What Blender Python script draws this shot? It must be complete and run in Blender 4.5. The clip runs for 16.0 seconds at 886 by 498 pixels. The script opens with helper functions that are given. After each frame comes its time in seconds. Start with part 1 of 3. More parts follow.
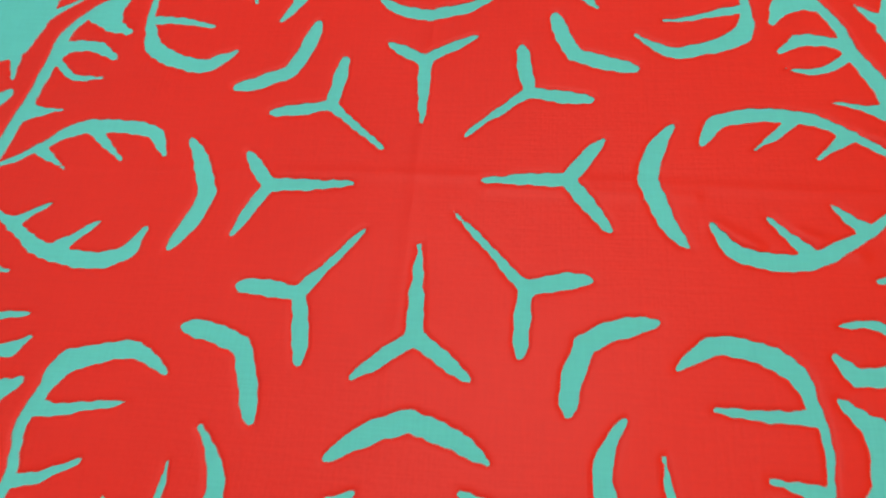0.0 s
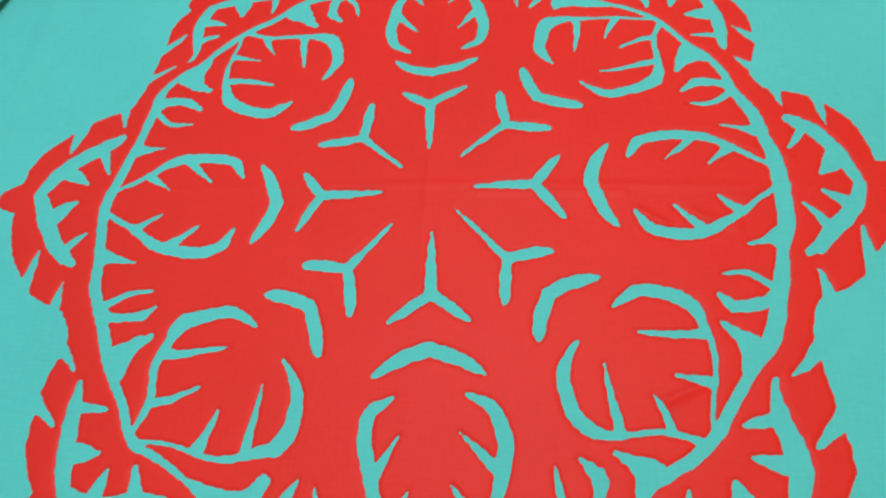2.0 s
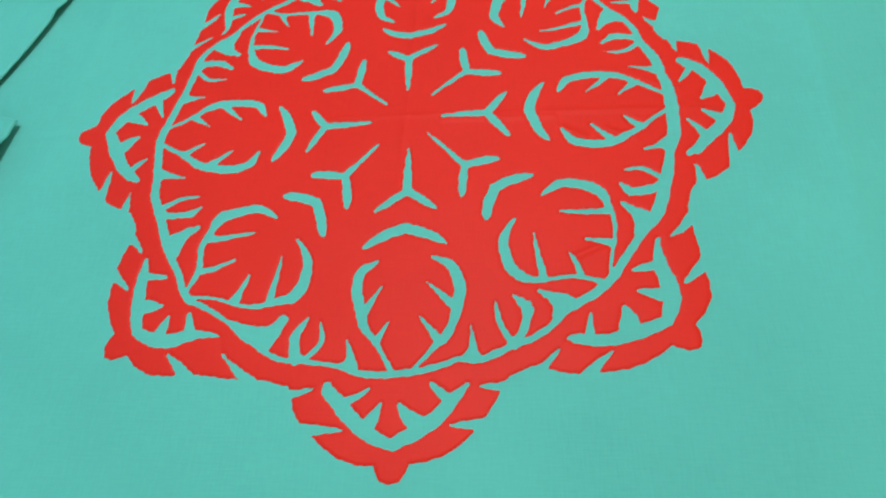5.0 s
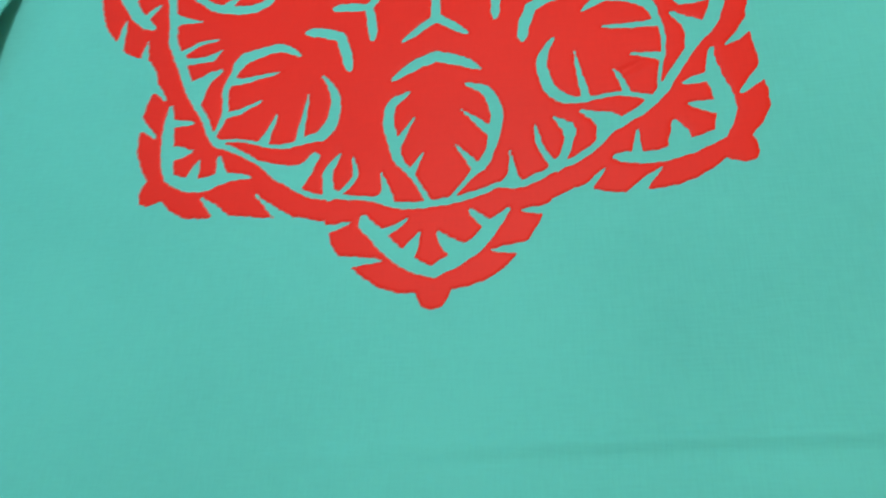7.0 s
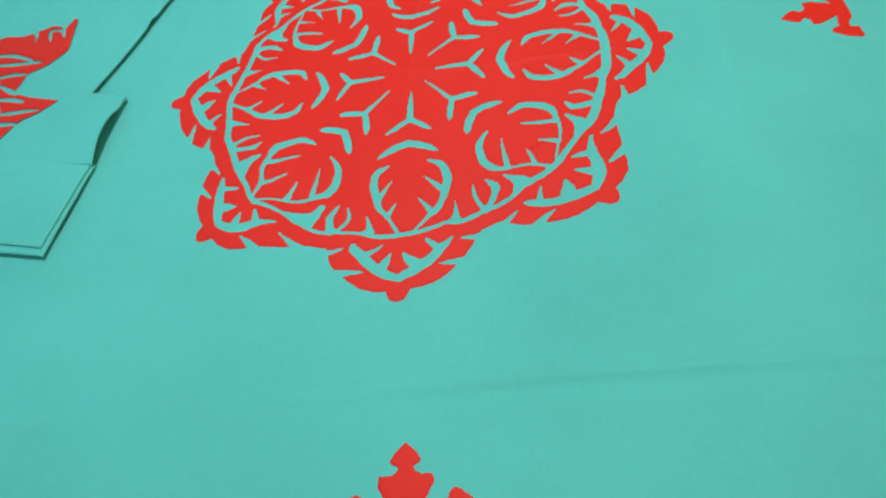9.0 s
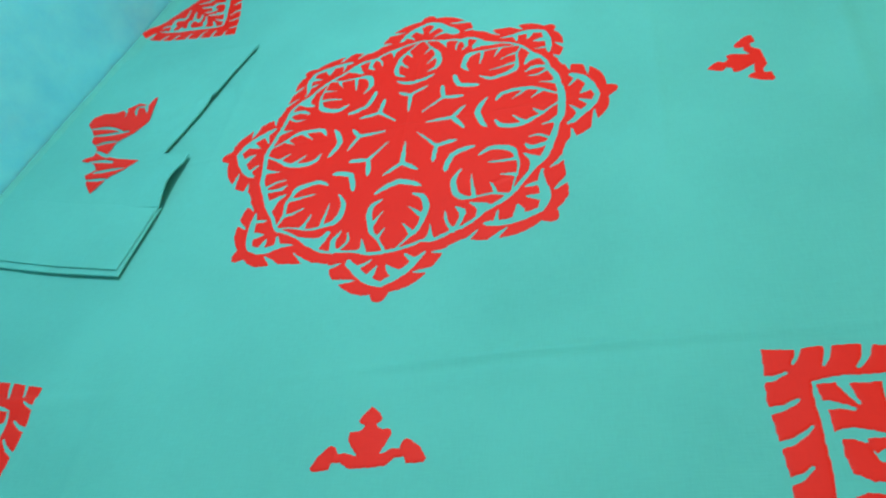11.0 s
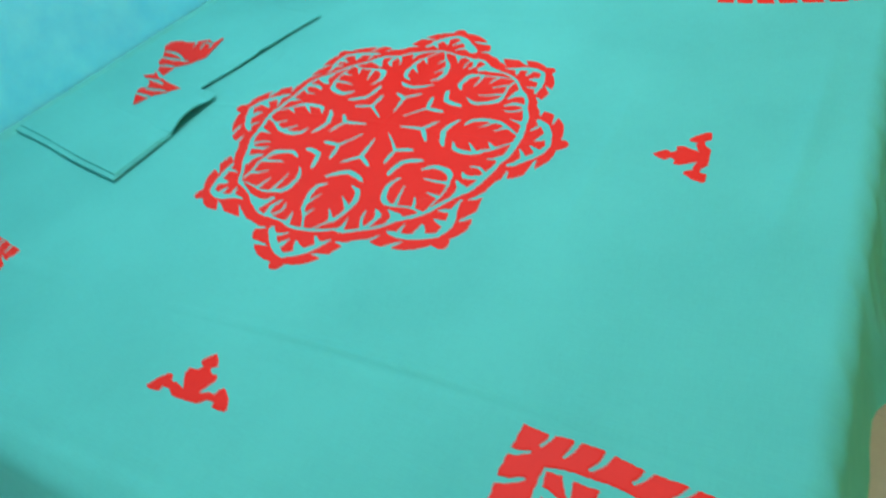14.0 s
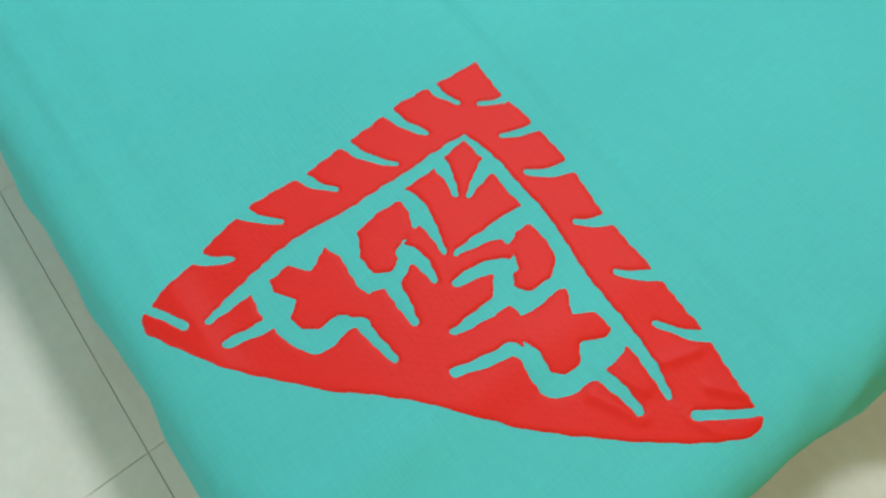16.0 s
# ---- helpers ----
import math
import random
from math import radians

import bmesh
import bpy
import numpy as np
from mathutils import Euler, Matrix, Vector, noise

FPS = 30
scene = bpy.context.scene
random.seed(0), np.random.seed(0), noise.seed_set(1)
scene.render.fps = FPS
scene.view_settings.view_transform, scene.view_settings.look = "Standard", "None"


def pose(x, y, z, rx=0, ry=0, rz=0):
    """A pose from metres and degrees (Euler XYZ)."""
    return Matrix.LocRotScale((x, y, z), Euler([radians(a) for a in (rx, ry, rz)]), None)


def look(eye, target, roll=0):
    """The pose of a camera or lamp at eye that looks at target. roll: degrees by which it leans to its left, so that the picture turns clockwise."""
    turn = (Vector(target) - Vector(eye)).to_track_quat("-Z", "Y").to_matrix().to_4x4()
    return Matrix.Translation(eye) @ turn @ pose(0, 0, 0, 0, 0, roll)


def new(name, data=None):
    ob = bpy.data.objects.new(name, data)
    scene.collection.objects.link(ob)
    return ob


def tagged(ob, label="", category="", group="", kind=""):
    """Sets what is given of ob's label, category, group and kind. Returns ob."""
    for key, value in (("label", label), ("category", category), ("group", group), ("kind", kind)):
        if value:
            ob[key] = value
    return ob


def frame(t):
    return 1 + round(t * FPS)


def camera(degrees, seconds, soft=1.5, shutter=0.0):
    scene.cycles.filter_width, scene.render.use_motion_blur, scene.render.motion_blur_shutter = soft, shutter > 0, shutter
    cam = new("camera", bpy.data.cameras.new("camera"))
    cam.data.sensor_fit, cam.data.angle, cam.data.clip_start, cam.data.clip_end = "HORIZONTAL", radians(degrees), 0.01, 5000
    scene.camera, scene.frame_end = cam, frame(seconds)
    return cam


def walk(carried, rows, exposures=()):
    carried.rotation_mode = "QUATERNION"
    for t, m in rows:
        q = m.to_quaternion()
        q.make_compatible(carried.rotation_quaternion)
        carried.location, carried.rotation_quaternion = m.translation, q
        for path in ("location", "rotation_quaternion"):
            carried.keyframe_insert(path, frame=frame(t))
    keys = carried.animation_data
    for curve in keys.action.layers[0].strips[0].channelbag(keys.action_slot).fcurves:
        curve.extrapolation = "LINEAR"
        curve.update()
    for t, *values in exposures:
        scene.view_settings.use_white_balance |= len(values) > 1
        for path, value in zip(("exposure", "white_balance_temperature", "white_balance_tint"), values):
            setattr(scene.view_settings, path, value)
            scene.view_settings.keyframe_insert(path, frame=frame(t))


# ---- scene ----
cam = camera(67.4, 16.0, soft=2.1, shutter=0.6)
PATH = [
    (0, (0.072, -0.222, 0.914), (-0.151, 0.567, -0.91), -12.7),
    (0.5, (0.082, -0.254, 0.951), (-0.159, 0.563, -0.858), -14.2),
    (1, (0.085, -0.28, 0.985), (-0.147, 0.563, -0.814), -13.3),
    (1.5, (0.081, -0.315, 1.028), (-0.15, 0.562, -0.755), -12.9),
    (2, (0.083, -0.348, 1.063), (-0.125, 0.561, -0.706), -12.0),
    (2.5, (0.084, -0.391, 1.11), (-0.133, 0.559, -0.636), -12.8),
    (3, (0.089, -0.428, 1.149), (-0.109, 0.542, -0.589), -11.5),
    (3.5, (0.114, -0.491, 1.178), (-0.107, 0.492, -0.55), -11.4),
    (6, (0.15, -0.578, 1.15), (-0.084, 0.335, -0.614), -15.3),
    (6.5, (0.136, -0.593, 1.098), (-0.118, 0.135, -0.748), -20.5),
    (7, (0.138, -0.622, 1.111), (-0.217, 0.076, -0.729), -27.9),
    (7.5, (0.182, -0.699, 1.171), (-0.238, 0.147, -0.592), -26.4),
    (8, (0.22, -0.781, 1.223), (-0.149, 0.148, -0.509), -21.8),
    (8.5, (0.23, -0.839, 1.257), (-0.125, 0.177, -0.429), -20.6),
    (11, (0.463, -1.084, 1.368), (-0.114, 0.154, -0.094), -25.4),
    (11.5, (0.534, -1.109, 1.379), (-0.087, 0.163, -0.034), -28.8),
    (12, (0.576, -1.076, 1.38), (-0.089, 0.181, -0.026), -31.7),
    (12.5, (0.611, -0.991, 1.389), (-0.103, 0.298, 0.036), -28.8),
    (13, (0.646, -0.96, 1.39), (-0.219, 0.253, 0.057), -27.8),
    (13.5, (0.784, -0.986, 1.377), (-0.124, 0.183, 0.032), -20.5),
    (14, (0.885, -0.987, 1.355), (-0.032, 0.114, -0.041), -17.9),
    (14.5, (0.896, -0.925, 1.295), (0.098, 0.085, -0.235), -11.3),
    (15, (0.893, -0.819, 1.177), (0.133, -0.071, -0.514), -2.0),
    (15.5, (0.896, -0.854, 1.034), (0.163, -0.288, -0.739), 0.7),
    (16, (0.868, -0.819, 0.98), (0.288, -0.422, -0.892), -2.9),
]
# the picture's brightness and white balance drift a little on the way
walk(cam, [(t, look(e, g, r)) for t, e, g, r in PATH],
     exposures=[(0, -0.22, 7250, 10), (0.5, -0.14, 6500, 10), (2.5, -0.16, 6450, 10), (3.5, -0.18, 6850, 10), (6.5, -0.22, 6950, 10), (8.5, -0.14, 6750, 10), (11, -0.12, 6450, 10), (13, -0.13, 6250, 10), (14, -0.06, 6200, 10), (14.5, -0.01, 6100, 10), (16, 0.02, 6150, 10)])

# ---- light ----
world = bpy.data.worlds.new("room_air")
scene.world = world
world.use_nodes = True
world.node_tree.nodes["Background"].inputs[0].default_value = (0.85, 0.93, 1.0, 1)
world.node_tree.nodes["Background"].inputs[1].default_value = 0.2


def area_lamp(name, size_x, size_y, watts, colour, m):
    data = bpy.data.lights.new(name, "AREA")
    data.shape, data.size, data.size_y, data.energy, data.color = "RECTANGLE", size_x, size_y, watts, colour
    ob = new(name, data)
    ob.matrix_world = m
    return ob


# ceiling fitting over the bed, and an unseen cool fill lamp added behind the camera (no window there)
lamp_light = area_lamp("ceiling_light_glow", 0.28, 0.28, 46, (0.93, 0.967, 1.0), look((0.05, 0.35, 3.0), (0.05, 0.35, 0)))
lamp_light.data.shape = "DISK"
area_lamp("south_fill_light", 1.6, 1.3, 39, (0.86, 0.95, 1.0), look((0.9, -3.65, 1.8), (-0.4, 0.0, 0.5)))


# ---- materials ----
def material(name):
    m = bpy.data.materials.new(name)
    m.use_nodes = True
    return m, m.node_tree.nodes, m.node_tree.links, m.node_tree.nodes["Principled BSDF"]


def cloth(name, colour, dark, sheen=0.1, rough=0.85, spec=0.25):
    """Plain-weave cotton: crossed threads, slubs, faint uneven dye."""
    m, n, l, b = material(name)
    tc = n.new("ShaderNodeTexCoord")
    big = n.new("ShaderNodeTexNoise")
    big.inputs["Scale"].default_value, big.inputs["Detail"].default_value = 3.5, 5
    slub = n.new("ShaderNodeTexNoise")
    stretch = n.new("ShaderNodeMapping")
    stretch.inputs["Scale"].default_value = (40, 420, 40)
    slub.inputs["Scale"].default_value = 1.0
    cross = n.new("ShaderNodeTexNoise")
    stretch2 = n.new("ShaderNodeMapping")
    stretch2.inputs["Scale"].default_value = (420, 40, 40)
    cross.inputs["Scale"].default_value = 1.0
    l.new(tc.outputs["Object"], big.inputs["Vector"])
    l.new(tc.outputs["Object"], stretch.inputs["Vector"])
    l.new(tc.outputs["Object"], stretch2.inputs["Vector"])
    l.new(stretch.outputs[0], slub.inputs["Vector"])
    l.new(stretch2.outputs[0], cross.inputs["Vector"])
    add = n.new("ShaderNodeMath")
    l.new(slub.outputs["Fac"], add.inputs[0])
    l.new(cross.outputs["Fac"], add.inputs[1])
    mixf = n.new("ShaderNodeMath")
    mixf.operation = "MULTIPLY_ADD"
    l.new(add.outputs[0], mixf.inputs[0])
    mixf.inputs[1].default_value = 0.35
    l.new(big.outputs["Fac"], mixf.inputs[2])
    ramp = n.new("ShaderNodeValToRGB")
    ramp.color_ramp.elements[0].position, ramp.color_ramp.elements[1].position = 0.55, 1.1
    ramp.color_ramp.elements[0].color, ramp.color_ramp.elements[1].color = (*dark, 1), (*colour, 1)
    l.new(mixf.outputs[0], ramp.inputs[0])
    l.new(ramp.outputs[0], b.inputs["Base Color"])
    bump = n.new("ShaderNodeBump")
    bump.inputs["Strength"].default_value, bump.inputs["Distance"].default_value = 0.25, 0.0006
    l.new(add.outputs[0], bump.inputs["Height"])
    soft = n.new("ShaderNodeTexNoise")
    soft.inputs["Scale"].default_value, soft.inputs["Detail"].default_value = 22, 3
    l.new(tc.outputs["Object"], soft.inputs["Vector"])
    bump2 = n.new("ShaderNodeBump")
    bump2.inputs["Strength"].default_value, bump2.inputs["Distance"].default_value = 0.3, 0.0015
    l.new(soft.outputs["Fac"], bump2.inputs["Height"])
    l.new(bump2.outputs[0], bump.inputs["Normal"])
    l.new(bump.outputs[0], b.inputs["Normal"])
    b.inputs["Roughness"].default_value = rough
    b.inputs["Specular IOR Level"].default_value = spec
    b.inputs["Sheen Weight"].default_value = sheen
    b.inputs["Sheen Roughness"].default_value = 0.5
    return m


def mottled(name, colour, dark, rough, scale, bump_mm, detail_scale=180.0, spec=0.5):
    """Painted or stone surface: broad stains, fine grain, small relief."""
    m, n, l, b = material(name)
    tc = n.new("ShaderNodeTexCoord")
    a = n.new("ShaderNodeTexNoise")
    a.inputs["Scale"].default_value, a.inputs["Detail"].default_value = scale, 6
    g = n.new("ShaderNodeTexNoise")
    g.inputs["Scale"].default_value, g.inputs["Detail"].default_value = detail_scale, 3
    l.new(tc.outputs["Object"], a.inputs["Vector"])
    l.new(tc.outputs["Object"], g.inputs["Vector"])
    mixf = n.new("ShaderNodeMath")
    mixf.operation = "MULTIPLY_ADD"
    l.new(g.outputs["Fac"], mixf.inputs[0])
    mixf.inputs[1].default_value = 0.45
    l.new(a.outputs["Fac"], mixf.inputs[2])
    ramp = n.new("ShaderNodeValToRGB")
    ramp.color_ramp.elements[0].position, ramp.color_ramp.elements[1].position = 0.45, 0.95
    ramp.color_ramp.elements[0].color, ramp.color_ramp.elements[1].color = (*dark, 1), (*colour, 1)
    l.new(mixf.outputs[0], ramp.inputs[0])
    l.new(ramp.outputs[0], b.inputs["Base Color"])
    bump = n.new("ShaderNodeBump")
    bump.inputs["Strength"].default_value, bump.inputs["Distance"].default_value = 0.5, bump_mm / 1000
    l.new(g.outputs["Fac"], bump.inputs["Height"])
    l.new(bump.outputs[0], b.inputs["Normal"])
    b.inputs["Roughness"].default_value = rough
    b.inputs["Specular IOR Level"].default_value = spec
    return m


TEAL = cloth("teal_cotton", (0.122, 0.565, 0.535), (0.104, 0.495, 0.47), sheen=0.0, spec=0.12)
RED = cloth("red_cotton", (0.88, 0.018, 0.009), (0.80, 0.014, 0.007), sheen=0.0, rough=0.58, spec=0.28)
BLUE_PAINT = mottled("sky_blue_wall_paint", (0.21, 0.84, 0.98), (0.15, 0.74, 0.96), 0.3, 14.0, 1.2, 240)
# assumed colour of the unseen east wall, for its warm bounce on the hanging sheet
YELLOW_BOUNCE = mottled("yellow_bounce_surface", (0.84, 0.64, 0.14), (0.76, 0.56, 0.10), 0.5, 2.0, 0.5)
CREAM_PAINT = mottled("cream_wall_paint", (0.72, 0.70, 0.60), (0.62, 0.60, 0.52), 0.6, 2.0, 0.5)
WHITE_PAINT = mottled("white_ceiling_paint", (0.8, 0.8, 0.78), (0.72, 0.72, 0.70), 0.7, 2.0, 0.4)
TILE = mottled("white_marble_tile", (0.90, 0.84, 0.74), (0.80, 0.73, 0.63), 0.16, 7.0, 0.1, 60)
GROUT = mottled("grey_grout", (0.62, 0.58, 0.52), (0.40, 0.37, 0.33), 0.9, 30, 0.6)
DARK_WOOD = mottled("dark_stained_wood", (0.008, 0.010, 0.008), (0.004, 0.005, 0.004), 0.7, 6.0, 0.3, 90, 0.12)
PALE_BLUE = mottled("pale_blue_enamel", (0.26, 0.50, 0.58), (0.20, 0.42, 0.50), 0.3, 4.0, 0.2)
PALE_WHITE = mottled("off_white_enamel", (0.66, 0.70, 0.72), (0.58, 0.62, 0.64), 0.3, 4.0, 0.2)
DARK_TRIM = mottled("dark_green_rubber_trim", (0.03, 0.06, 0.055), (0.02, 0.04, 0.04), 0.5, 8.0, 0.2)
MATTRESS_CLOTH = cloth("cream_ticking", (0.62, 0.58, 0.48), (0.55, 0.51, 0.42))
LAMP_GLASS, _n, _l, _b = material("lamp_diffuser")
_b.inputs["Emission Color"].default_value, _b.inputs["Emission Strength"].default_value = (1, 0.97, 0.92, 1), 2.0


# ---- helpers of this scene ----
def part(name, bm, mat, parent=None, label="", smooth=False):
    me = bpy.data.meshes.new(name)
    bm.normal_update()
    bm.to_mesh(me)
    bm.free()
    return mesh_part(name, me, mat, parent, label, smooth)


def mesh_part(name, me, mat, parent=None, label="", smooth=True):
    me.materials.append(mat)
    if smooth:
        me.shade_smooth()
    ob = new(name, me)
    ob.parent = parent
    if label:
        tagged(ob, label)
    return ob


def thing(name, label, category, at=(0, 0, 0), group="", kind=""):
    ob = new(name)
    ob.location = at
    return tagged(ob, label, category, group, kind)


def box(x0, x1, y0, y1, z0, z1, bevel=0.0, turn=0.0):
    bm = bmesh.new()
    bmesh.ops.create_cube(bm, size=1)
    for v in bm.verts:
        v.co = Vector(((x0 + x1) / 2 + v.co.x * (x1 - x0), (y0 + y1) / 2 + v.co.y * (y1 - y0), (z0 + z1) / 2 + v.co.z * (z1 - z0)))
    if bevel:
        bmesh.ops.bevel(bm, geom=list(bm.edges), offset=bevel, segments=2, affect="EDGES")
    return bm


# ---- the bed top and how the cloth lies on it ----
TOP = 0.5
EDGE_X, FRONT_Y, FAR_Y = 0.948, -0.912, 0.895
ROUND = 0.07


def wall_x(y):
    """x of the blue wall's face at y: the wall runs askew to the bed."""
    return -0.945 + (y - 0.95) * 0.206


def lie(x, y):
    """Height of the laid sheet over its flat plane: broad waves and ironed fold lines."""
    z = 0.0016 * np.sin(3.1 * x + 1.3 * y + 0.4) * np.sin(2.3 * y - 0.9 * x + 1.0)
    z = z + 0.0007 * np.sin(9 * x - 4 * y) * np.sin(7 * y + 2 * x + 2)
    for k, (size, high) in enumerate(((11, 0.0007), (23, 0.00035), (41, 0.0002))):
        z = z + high * np.sin(size * (x * math.cos(k + 0.4) + y * math.sin(k + 0.4)) + 1.7 * np.sin(0.6 * size * (y * math.cos(k) - x * math.sin(k)) + k)) * np.sin(0.7 * size * (y - 0.3 * x) + 2 * k)
    for at, along, lean, high, wide in FOLDS_Y:
        d = y - (at + lean * x + 0.006 * np.sin(4.3 * x + 2 * along))
        z = z + high * np.exp(-(d / wide) ** 2) * np.clip(0.45 + 0.75 * np.sin(3.7 * x + along) * np.cos(2.1 * x - along), 0, 1.1)
    for x0, y0, x1, y1, high in CREASES:
        t = np.clip(((x - x0) * (x1 - x0) + (y - y0) * (y1 - y0)) / ((x1 - x0) ** 2 + (y1 - y0) ** 2), 0, 1)
        z = z + high * np.exp(-((x - x0 - t * (x1 - x0)) ** 2 + (y - y0 - t * (y1 - y0)) ** 2) / 0.0045 ** 2)
    for at, along, lean, high, wide in FOLDS_X:
        d = x - (at + lean * y + 0.004 * np.sin(5.1 * y + along))
        z = z + high * np.exp(-(d / wide) ** 2) * np.clip(0.5 + 0.6 * np.sin(6 * y + along), 0, 1.1)
    return z


# ironed folds: place, phase, lean, height, half width
FOLDS_Y = [(-0.584, 0.0, 0.03, 0.006, 0.008), (-0.61, 2.0, 0.02, 0.006, 0.016), (-0.905, 0.5, 0.012, 0.007, 0.014), (0.008, 1.0, -0.01, 0.0009, 0.0045), (0.50, 2.0, -0.02, 0.002, 0.014), (-0.86, 1.0, 0.03, 0.005, 0.022), (-0.80, 2.6, -0.02, 0.003, 0.02)]
FOLDS_X = [(-0.004, 0.5, 0.01, 0.0009, 0.0045), (0.52, 1.5, 0.03, 0.0022, 0.014), (-0.50, 0.2, 0.0, 0.0018, 0.014), (0.86, 0.9, 0.05, 0.004, 0.02)]
# small puckers of the sewn-on cloth: from, to, height
CREASES = [(0.205, -0.205, 0.24, -0.189, 0.0022), (0.315, 0.048, 0.35, 0.037, 0.0018), (0.20, -0.02, 0.226, -0.035, 0.0016), (0.255, -0.025, 0.29, -0.04, 0.0014), (0.86, -0.683, 0.892, -0.668, 0.0022), (0.872, -0.70, 0.905, -0.684, 0.002), (0.884, -0.648, 0.894, -0.618, 0.0018), (0.918, -0.63, 0.94, -0.612, 0.0022), (0.05, 0.004, 0.19, 0.0, 0.0012), (0.925, -0.655, 0.945, -0.648, 0.0018)]
SPREAD, BEND = 0.30, 0.05


# how steeply the sheet hangs over the right-hand edge, in degrees, along that edge
HEM_LONG, FRONT_STEEP = 0.25, 72
HEM_AT = [-0.95, -0.70, -0.61, -0.546, -0.536, -0.494, -0.451, -0.388, -0.310, -0.288, -0.245, -0.231, -0.177, -0.076, -0.055, -0.025, 0.027, 0.085, 0.191, 0.3, 0.9]
HEM_STEEP = [78, 82, 83, 79.5, 77.5, 75, 72.5, 73, 74, 72, 61.6, 60.6, 65.7, 71.7, 70.5, 65.7, 64.9, 63.3, 61.5, 62, 64]


def drape(x, y, lift=0.0):
    """The point of the cloth that lies at x, y when spread out flat: on the bed top, or hanging over its edge."""
    x, y = np.asarray(x, float), np.asarray(y, float)
    cx, cy = EDGE_X - ROUND, np.clip(y, FRONT_Y + ROUND, FAR_Y - ROUND)
    qx, qy = np.maximum(x - cx, 0), y - cy
    far = np.hypot(qx, qy)
    out = np.maximum(far - ROUND, 0)
    s = np.where(far > 1e-9, far, 1)
    nx, ny = qx / s, qy / s
    flat_out = out
    out = out * (1 - nx * (1 - HEM_LONG / SPREAD))
    steep = np.radians(FRONT_STEEP - (FRONT_STEEP - np.interp(y, HEM_AT, HEM_STEEP)) * np.clip(nx, 0, 1) ** 2)
    bent = np.minimum(out / BEND, steep)
    rest = np.maximum(out - BEND * steep, 0)
    along = 1.3 * x - 1.0 * y
    wave = 0.0025 * (1 - 0.6 * np.clip(nx, 0, 1)) * np.clip(rest / 0.2, 0, 1.3) ** 1.4 * (np.sin(25 * along + 0.6) + 0.7 * np.sin(11 * along + 2.2) + 0.35 * np.sin(57 * along))
    wave = wave + 0.0016 * nx * np.clip(out / 0.03, 0, 1) * np.exp(-out / 0.12) * (np.sin(48 * (y + 1.1 * x)) + np.sin(83 * (y + 0.7 * x) + 1))
    reach = BEND * np.sin(bent) + rest * np.cos(steep) + wave
    fall = BEND * (1 - np.cos(bent)) + rest * np.sin(steep)
    flat = np.exp(-out / 0.05)
    # by the wall the cloth turns up a little
    turned_up = 0.018 * np.exp(-(np.maximum(x - wall_x(y) - 0.006, 0) / 0.016) ** 2)
    z = TOP + (lie(x, y) + turned_up) * flat - fall + lift * np.cos(bent)
    side = reach - flat_out + lift * np.sin(bent)
    return np.stack([x + nx * side, y + ny * side, z], -1)


def grid_mesh(name, points):
    rows, cols = points.shape[:2]
    i = np.arange(rows * cols).reshape(rows, cols)
    quads = np.stack([i[:-1, :-1], i[:-1, 1:], i[1:, 1:], i[1:, :-1]], -1).reshape(-1, 4)
    me = bpy.data.meshes.new(name)
    me.from_pydata(points.reshape(-1, 3).tolist(), [], quads.tolist())
    return me


# ---- cut-cloth shapes, in millimetres: a shape is a distance, below nought inside ----
def rounded(pts):
    """The same line, bent evenly through its points."""
    if len(pts) < 3:
        return pts
    ends = [np.array(p, float) for p in (pts[0], *pts, pts[-1])]
    out = []
    for p, q, r, s in zip(ends, ends[1:], ends[2:], ends[3:]):
        for t in (0, 0.25, 0.5, 0.75):
            out.append(tuple(0.5 * (2 * q + (r - p) * t + (2 * p - 5 * q + 4 * r - s) * t * t + (3 * q - p - 3 * r + s) * t ** 3)))
    return out + [tuple(ends[-1])]


def stroke(a, b, pts):
    """A tapering band through (along, across, half width) points."""
    d = np.full(a.shape, 1e3)
    pts = rounded(pts)
    for (a0, b0, r0), (a1, b1, r1) in zip(pts, pts[1:]):
        da, db = a1 - a0, b1 - b0
        t = np.clip(((a - a0) * da + (b - b0) * db) / (da * da + db * db), 0, 1)
        d = np.minimum(d, np.hypot(a - a0 - t * da, b - b0 - t * db) - (r0 + t * (r1 - r0)))
    return d


def outline(a, b, pts):
    """A filled polygon through (along, across) points."""
    d, inside = np.full(a.shape, 1e9), np.zeros(a.shape, bool)
    for (a0, b0), (a1, b1) in zip(pts, pts[1:] + pts[:1]):
        da, db = a1 - a0, b1 - b0
        t = np.clip(((a - a0) * da + (b - b0) * db) / (da * da + db * db), 0, 1)
        d = np.minimum(d, (a - a0 - t * da) ** 2 + (b - b0 - t * db) ** 2)
        if db:
            inside ^= ((b0 > b) != (b1 > b)) & (a < a0 + da * (b - b0) / db)
    return np.where(inside, -1, 1) * np.sqrt(d)


def wobble(a, b, seed):
    """Unsteady scissors."""
    return 0.55 * np.sin(0.21 * a + 0.13 * b + seed) * np.sin(0.17 * b - 0.08 * a + 2 * seed) + 0.35 * np.sin(0.55 * a - 0.4 * b + seed) + 0.2 * np.sin(0.9 * b + 0.7 * a)


